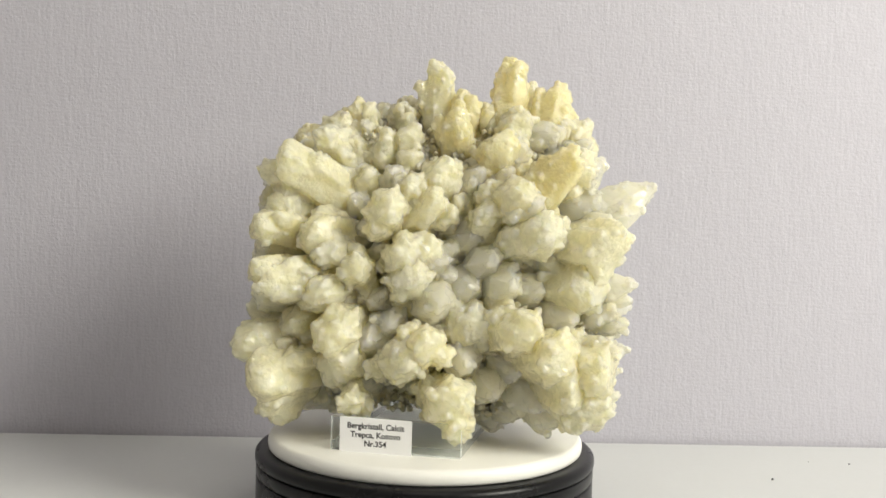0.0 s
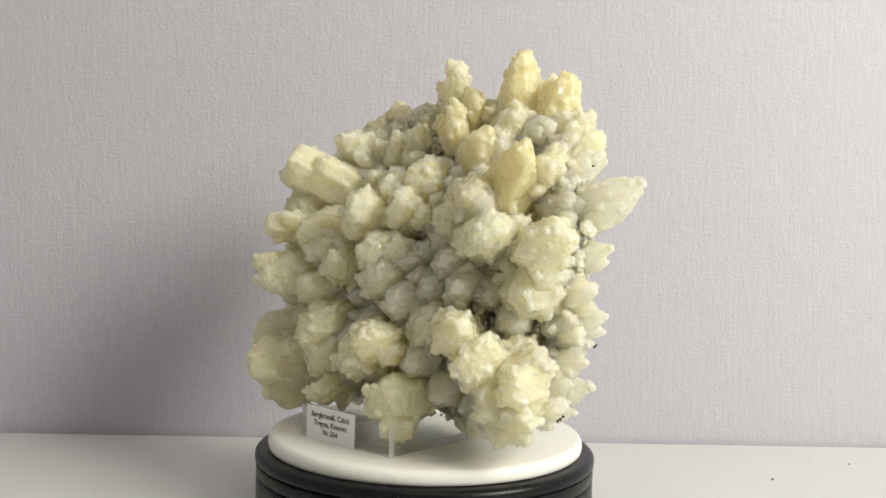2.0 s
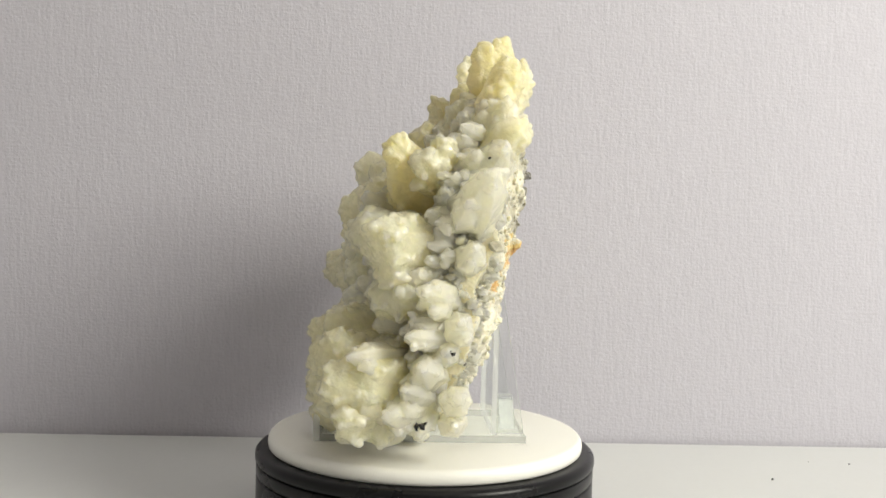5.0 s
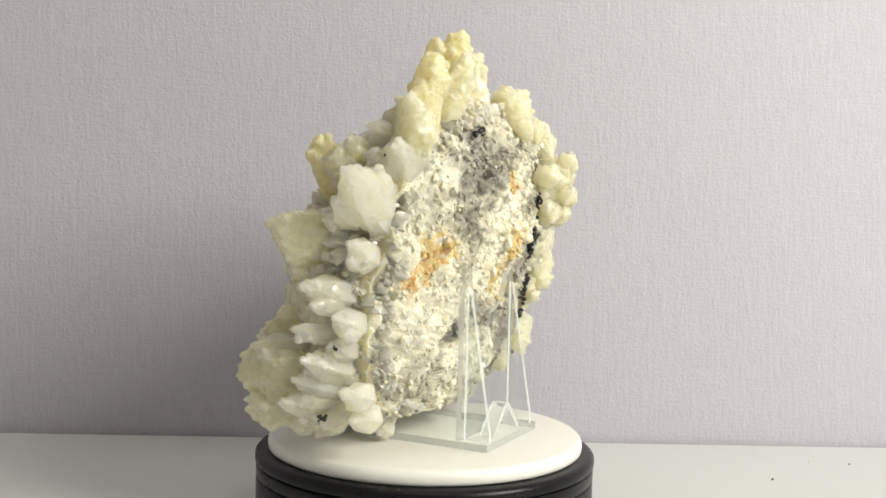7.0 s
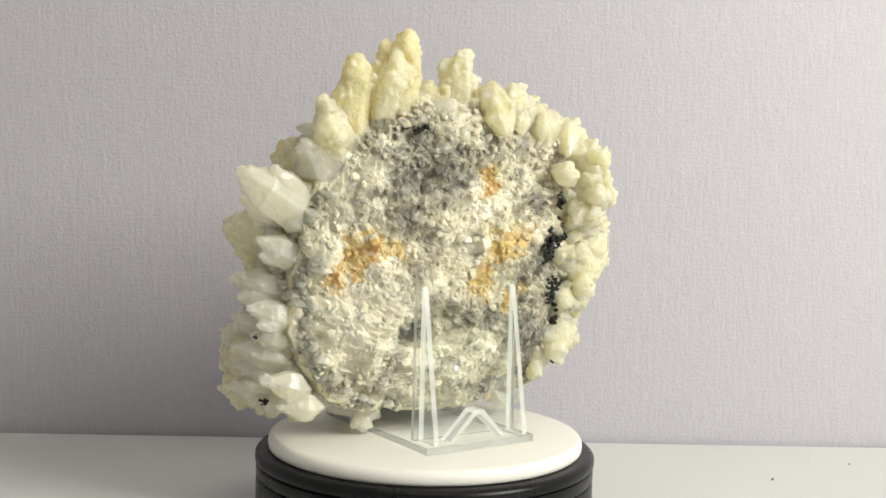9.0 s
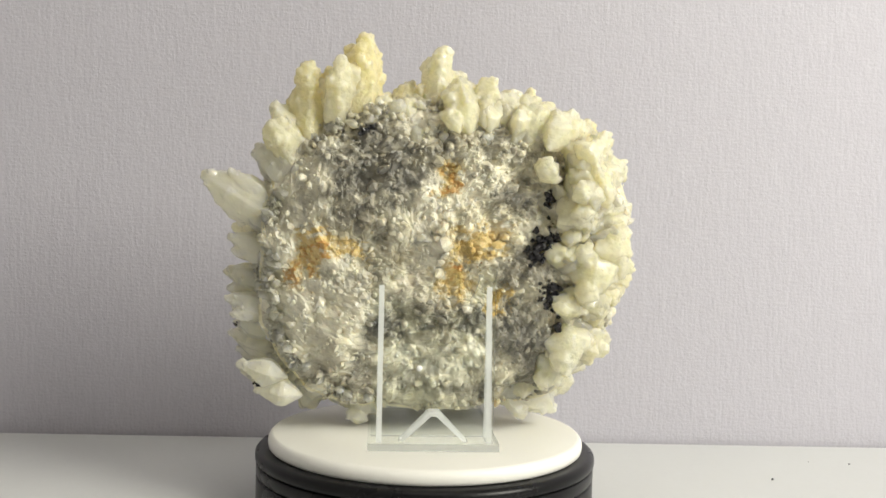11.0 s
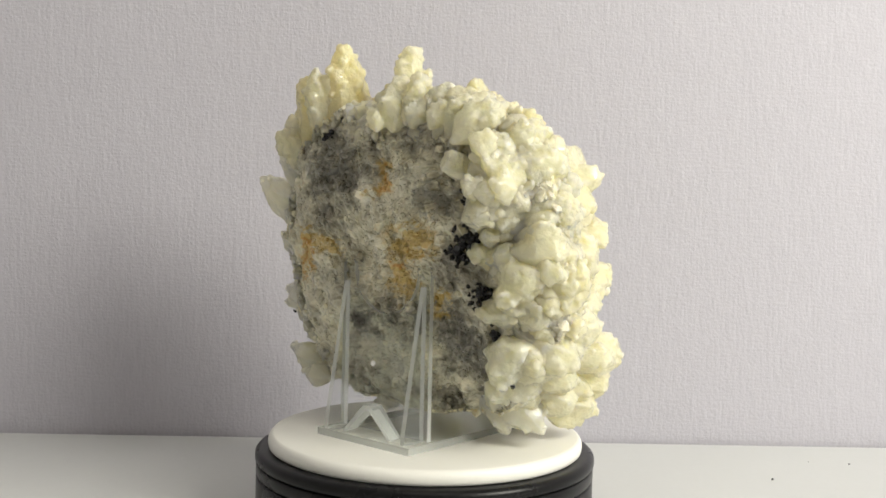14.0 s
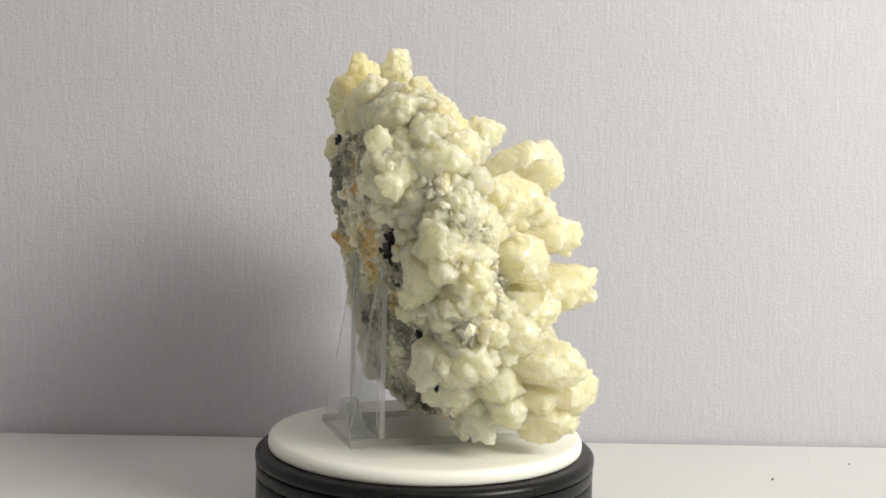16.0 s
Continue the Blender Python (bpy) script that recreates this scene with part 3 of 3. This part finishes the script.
    crystal(s, -38, -40, 58, 11, PALE, 50)
    crystal(s, -38, -38, 36, 10, PALE, 50)
    crystal(s, -20, -66, 56, 13, CREAM, 65, (-0.15, -0.95, 0.12))
    crystal(s, -8, -70, 62, 11, CREAM, 65, (-0.05, -0.95, 0.1))
    crystal(s, 20, -55, 71, 12, CREAM, 55)
    crystal(s, 6, -75, 34, 13, CREAM, 70, (-0.03, -0.97, 0.1), blunt=0.7)
    crystal(s, 17, -60, 50, 10, PALE, 50)
    crystal(s, 32, -58, 34, 10, PALE, 50)
    crystal(s, 45, -76, 74, 11, CREAM, 70, (0.15, -0.95, 0.15))
    crystal(s, 64, -83, 60, 13, CREAM, 70, (0.2, -0.95, 0.1), blunt=0.85)
    crystal(s, 44, -56, 48, 11, PALE, 50)
    crystal(s, 90, -80, 50, 14, CREAM, 75, (0.35, -0.93, -0.05), blunt=0.85)
    crystal(s, 74, -80, 42, 13, CREAM, 70, (0.2, -0.95, -0.05), blunt=0.85)
    crystal(s, 82, -79, 29, 12, CREAM, 70, (0.25, -0.95, -0.1), blunt=0.8)
    crystal(s, 94, -78, 64, 7.5, PALE, 75, (0.40, -0.88, 0.12), blunt=0.25, flat=0.9, mates=1)
    crystal(s, 92, -52, 26, 10, PALE, 60, (0.4, -0.85, -0.2))
    crystal(s, 56, -60, 28, 10, PALE, 50)
    crystal(s, 104, -52, 48, 7.5, PALE, 65, (0.40, -0.88, 0.12), blunt=0.25, flat=0.9, mates=1)
    crystal(s, 66, -62, 20, 9, PALE, 50, (0.2, -0.9, -0.2))

    crystal(s, 110, -46, 60, 8.5, PALE, 70, (0.40, -0.88, 0.12), blunt=0.25, flat=0.9, mates=1)
    crystal(s, 101, -60, 37, 8.5, PALE, 70, (0.40, -0.88, 0.05), blunt=0.25, flat=0.9, mates=1)
    crystal(s, 108, -24, 44, 7.5, PALE, 55, (0.40, -0.88, 0.12), blunt=0.25, flat=0.9, mates=1)
    crystal(s, 98, -22, 29, 7.5, PALE, 50, (0.40, -0.88, 0.05), blunt=0.25, flat=0.9, mates=1)
    crystal(s, 116, -28, 82, 7.5, PALE, 60, (0.40, -0.88, 0.12), blunt=0.25, flat=0.9, mates=1)
    crystal(s, 116, -22, 118, 7.5, PALE, 60, (0.40, -0.88, 0.18), blunt=0.25, flat=0.9, mates=1)
    crystal(s, 112, -14, 134, 6.5, PALE, 55, (0.40, -0.88, 0.18), blunt=0.25, flat=0.9, mates=1)
    crystal(s, 104, 0, 168, 12, PALE, 50, (0.8, -0.35, 0.5))
    crystal(s, 96, 8, 182, 11, CREAM, 50, (0.6, -0.3, 0.7))
    # small crystals all round the rim
    rng = np.random.default_rng(11)
    for i in range(56):
        a = 2 * math.pi * (i + rng.uniform(-0.4, 0.4)) / 56
        x, z = rim(a)
        c, d = math.cos(a), math.sin(a)
        pale = d < 0.3 and c > -0.5
        q = rng.uniform(0.97, 1.04)
        x, z = 0.001 + (x - 0.001) * q, max(0.019, 0.107 + (z - 0.107) * q)
        y = back_y(x, z) - rng.uniform(0.014, 0.036)
        crystal(s, x * 1000, y * 1000, z * 1000, rng.uniform(5, 8), PALE if pale else CREAM, 26,
                (c, -0.7 + 0.3 * rng.uniform(-1, 1), d * 0.8), blunt=0.7, crust=0.6, mates=2)
    made = 0
    while made < 64:  # the broad knobbly border that shows from behind
        a = math.radians(rng.uniform(38, 222))
        x, z = rim(a)
        q = rng.uniform(0.66, 1.08)
        x, z = 0.001 + (x - 0.001) * q, 0.107 + (z - 0.107) * q
        if (x > -0.071 and z < 0.192) or z < 0.05 or (z < 0.075 and q < 0.9):
            continue
        made += 1
        y = back_y(x, z) - (0.001 if x < -0.06 else 0.010) + rng.uniform(-0.004, 0.004) - 0.024 * max(0.0, q - 0.9) / 0.18
        crystal(s, x * 1000, y * 1000, z * 1000, min(14, 7.5 * math.exp(0.4 * rng.normal())), (CREAM, YELLOW, CREAM, CREAM, PALE)[made % 5], rng.uniform(20, 30),
                (math.cos(a), rng.uniform(-0.1, 0.5) if x < -0.06 else rng.uniform(-0.3, 0.0), math.sin(a)), blunt=rng.uniform(0.5, 0.9), crust=0.6, keep=True, mates=3)
    for i in range(26):  # a wall of crystals round the flank itself
        a = math.radians(92 + 140 * (i + rng.uniform(-0.4, 0.4)) / 26)
        x, z = rim(a)
        q = rng.uniform(0.99, 1.07)
        x, z = 0.001 + (x - 0.001) * q, max(0.024, 0.107 + (z - 0.107) * q)
        y = back_y(x, z) - rng.uniform(0.012, 0.026)
        crystal(s, x * 1000, y * 1000, z * 1000, rng.uniform(8, 11.5), CREAM, 32,
                (math.cos(a), rng.uniform(-0.6, -0.1), 0.8 * math.sin(a)), blunt=rng.uniform(0.6, 0.9), keep=True, mates=2)
    for i in range(58):  # quartz shafts side by side all along the other flank
        a = math.radians(-64 + 112 * (i + rng.uniform(-0.5, 0.5)) / 58)
        x, z = rim(a)
        q = rng.uniform(0.80, 0.985)
        x, z = 0.001 + (x - 0.001) * q, max(0.022, 0.107 + (z - 0.107) * q)
        way = Vector((0.26 + rng.normal() * 0.1, -0.95, 0.14 * math.sin(a) + 0.13 + rng.normal() * 0.08)).normalized()
        reach = rng.uniform(0.018, 0.038)
        tip = Vector((x, back_y(x, z) - 0.012 - 0.006 * max(0.0, q - 0.88) / 0.1, z)) + way * reach
        crystal(s, tip.x * 1000, tip.y * 1000, tip.z * 1000, rng.uniform(2.8, 5.2), PALE, reach * 1000, way,
                blunt=rng.uniform(0.2, 0.6), crust=0.5, keep=True, mates=1)
    for i in range(30):  # broader glassy crystals between the shafts and the front
        a = math.radians(-62 + 112 * (i + rng.uniform(-0.5, 0.5)) / 30)
        x, z = rim(a)
        q = rng.uniform(0.93, 1.03)
        x, z = 0.001 + (x - 0.001) * q, max(0.026, 0.107 + (z - 0.107) * q)
        y = back_y(x, z) - rng.uniform(0.026, 0.048)
        crystal(s, x * 1000, y * 1000, z * 1000, rng.uniform(6, 9.5), PALE, 45, (0.42 + rng.normal() * 0.08, -0.86, 0.14 + rng.normal() * 0.08),
                blunt=rng.uniform(0.4, 0.9), mates=2)
    before = list(TIPS)
    for i in range(-6, 7):  # lesser crystals fill what the large ones leave open in front
        for j in range(12):
            x, z = 0.001 + 0.0165 * (i + 0.5 * (j % 2)) + rng.uniform(-0.003, 0.003), 0.024 + 0.0148 * j + rng.uniform(-0.003, 0.003)
            q = (abs((x - 0.001) / 0.1) ** 2.7 + abs((z - 0.107) / 0.09) ** 2.7) ** (1 / 2.7)
            if q > 0.92 or min(math.hypot(x - u, z - w) for u, w in before) < 0.012:
                continue
            y = back_y(x, z) - thickness(q, z) - rng.uniform(0.014, 0.026)
            crystal(s, x * 1000, y * 1000, z * 1000, rng.uniform(6, 9), PALE if (i + j) % 3 else CREAM, 40, mates=3)
    fuse(s)

    # grains on the back
    places, sizes, ways = [], [], []
    for i in range(4600):
        a, q = rng.uniform(0, 2 * math.pi), math.sqrt(rng.uniform(0, 0.98))
        x, z = rim(a)
        x, z = 0.001 + (x - 0.001) * q, 0.107 + (z - 0.107) * q
        y = back_y(x, z) - 0.010 * q ** 8 + 0.0058 * rough_noise((x, 0.3, z), 28, 2) + 0.0046 * rough_noise((x, back_y(x, z), z), 80, 4) - 0.0034
        y += 0.0065 * (0.5 - abs(noise.noise(Vector((x * 38 + z * 14, 2.0, z * 26 - x * 10)))))
        places.append((x, y, z))
        sizes.append(min(0.0042, 0.0008 * math.exp(0.65 * rng.normal())))
        w = rng.normal(size=3) + np.array([0, 0.6, 0])
        ways.append(w / np.linalg.norm(w))
    v, f = lumps(places, sizes, rng, chip=True, long=1.25, ways=ways)
    tagged(mesh("druse", v, f, DRUSE, rock, "fine glittering grains of quartz"), kind="stuff")

    # broken grains where the back turns into the flanks
    for low, high, count, stuff, near, far in ((-68, 50, 1700, PALE, 0.92, 1.0), (52, 236, 2200, CREAM, 0.82, 1.0)):
        places, sizes = [], []
        for i in range(count):
            a, q = math.radians(rng.uniform(low, high)), rng.uniform(near, far)
            x, z = rim(a)
            x, z = 0.001 + (x - 0.001) * q, 0.107 + (z - 0.107) * q
            depth = 0.010 * q ** 8 + (0.004 + 0.018 * rng.uniform(0, 1) if q > 0.97 else rng.uniform(0.0, 0.004))
            clump = noise.noise(Vector((x, depth, z)) * 90)
            if clump < -0.05 or (stuff == CREAM and q < 0.88 and x > -0.055 and z < 0.185):
                continue
            places.append((x, back_y(x, z) - depth + 0.004 * clump, max(0.012, z)))
            sizes.append(min(0.0042, 0.0014 * math.exp(0.5 * rng.normal())))
        v, f = lumps(places, sizes, rng, chip=True, jitter=0.2, long=1.4, ways=[(0.2, -0.9, 0.3)] * len(places))
        tagged(mesh("druse", v, f, stuff, rock, "broken pale grains along the edge"), kind="stuff")

    # grains between the crystals in front
    places, sizes = [], []
    for i in range(2600):
        a, q = rng.uniform(0, 2 * math.pi), math.sqrt(rng.uniform(0, 1))
        x, z = rim(a)
        x, z = 0.001 + (x - 0.001) * q, 0.107 + (z - 0.107) * q
        places.append((x, back_y(x, z) - thickness(q, z) - rng.uniform(-0.002, 0.006), z))
        sizes.append(min(0.004, 0.0018 * math.exp(0.45 * rng.normal())))
    v, f = lumps(places, sizes, rng)
    tagged(mesh("druse", v, f, BED, rock, "small pale crystals between the large ones", True), kind="stuff")

    # black ore
    for x, z, size, count in ((-0.056, 0.086, 0.008, 60), (-0.050, 0.092, 0.006, 40), (-0.046, 0.120, 0.009, 70), (-0.041, 0.112, 0.007, 50), (-0.052, 0.114, 0.006, 40),
                              (-0.046, 0.142, 0.004, 26), (0.052, 0.177, 0.003, 10), (-0.060, 0.070, 0.004, 16), (-0.066, 0.046, 0.003, 12)):
        p = [(x + rng.normal() * size * 0.45, 0, z + rng.normal() * size * 0.45) for _ in range(count)]
        p = [(a, back_y(a, c) + 0.0058 * rough_noise((a, 0.3, c), 28, 2) + rng.uniform(-0.001, 0.0022), c) for a, _, c in p]
        v, f = lumps(p, rng.uniform(0.0008, 0.0021, count), rng, chip=True, jitter=0.25)
        mesh("black_ore", v, f, ORE, rock, "black glittering ore")
    for x, y, z, size, count in ((95, -6, 160, 2, 9), (107, -30, 67, 1.6, 8), (93, -39, 29, 2, 10)):
        p = [np.array((x, y, z)) / 1000 + rng.normal(size=3) * size / 1500 for _ in range(count)]
        v, f = lumps(p, rng.uniform(0.0006, 0.0016, count), rng, chip=True, jitter=0.25)
        mesh("black_ore", v, f, ORE, rock, "small black specks of ore")
    return s


mineral_specimen = specimen()


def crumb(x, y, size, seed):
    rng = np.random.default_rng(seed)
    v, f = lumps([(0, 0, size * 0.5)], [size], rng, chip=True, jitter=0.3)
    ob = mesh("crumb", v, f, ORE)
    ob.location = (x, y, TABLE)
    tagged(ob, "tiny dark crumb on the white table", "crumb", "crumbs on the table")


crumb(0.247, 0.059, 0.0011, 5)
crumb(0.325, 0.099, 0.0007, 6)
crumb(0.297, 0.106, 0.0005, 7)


def motions():
    times = [0.0, 0.1, 0.2] + [0.5 * i for i in range(1, 32)] + [15.8, 15.9, 16.0]
    for ob, z in ((platter, 0.0), (display_stand, 0.0), (mineral_specimen, 0.0)):
        walk(ob, [(t, pose(0, 0, z, 0, 0, TURN * t)) for t in times])


motions()
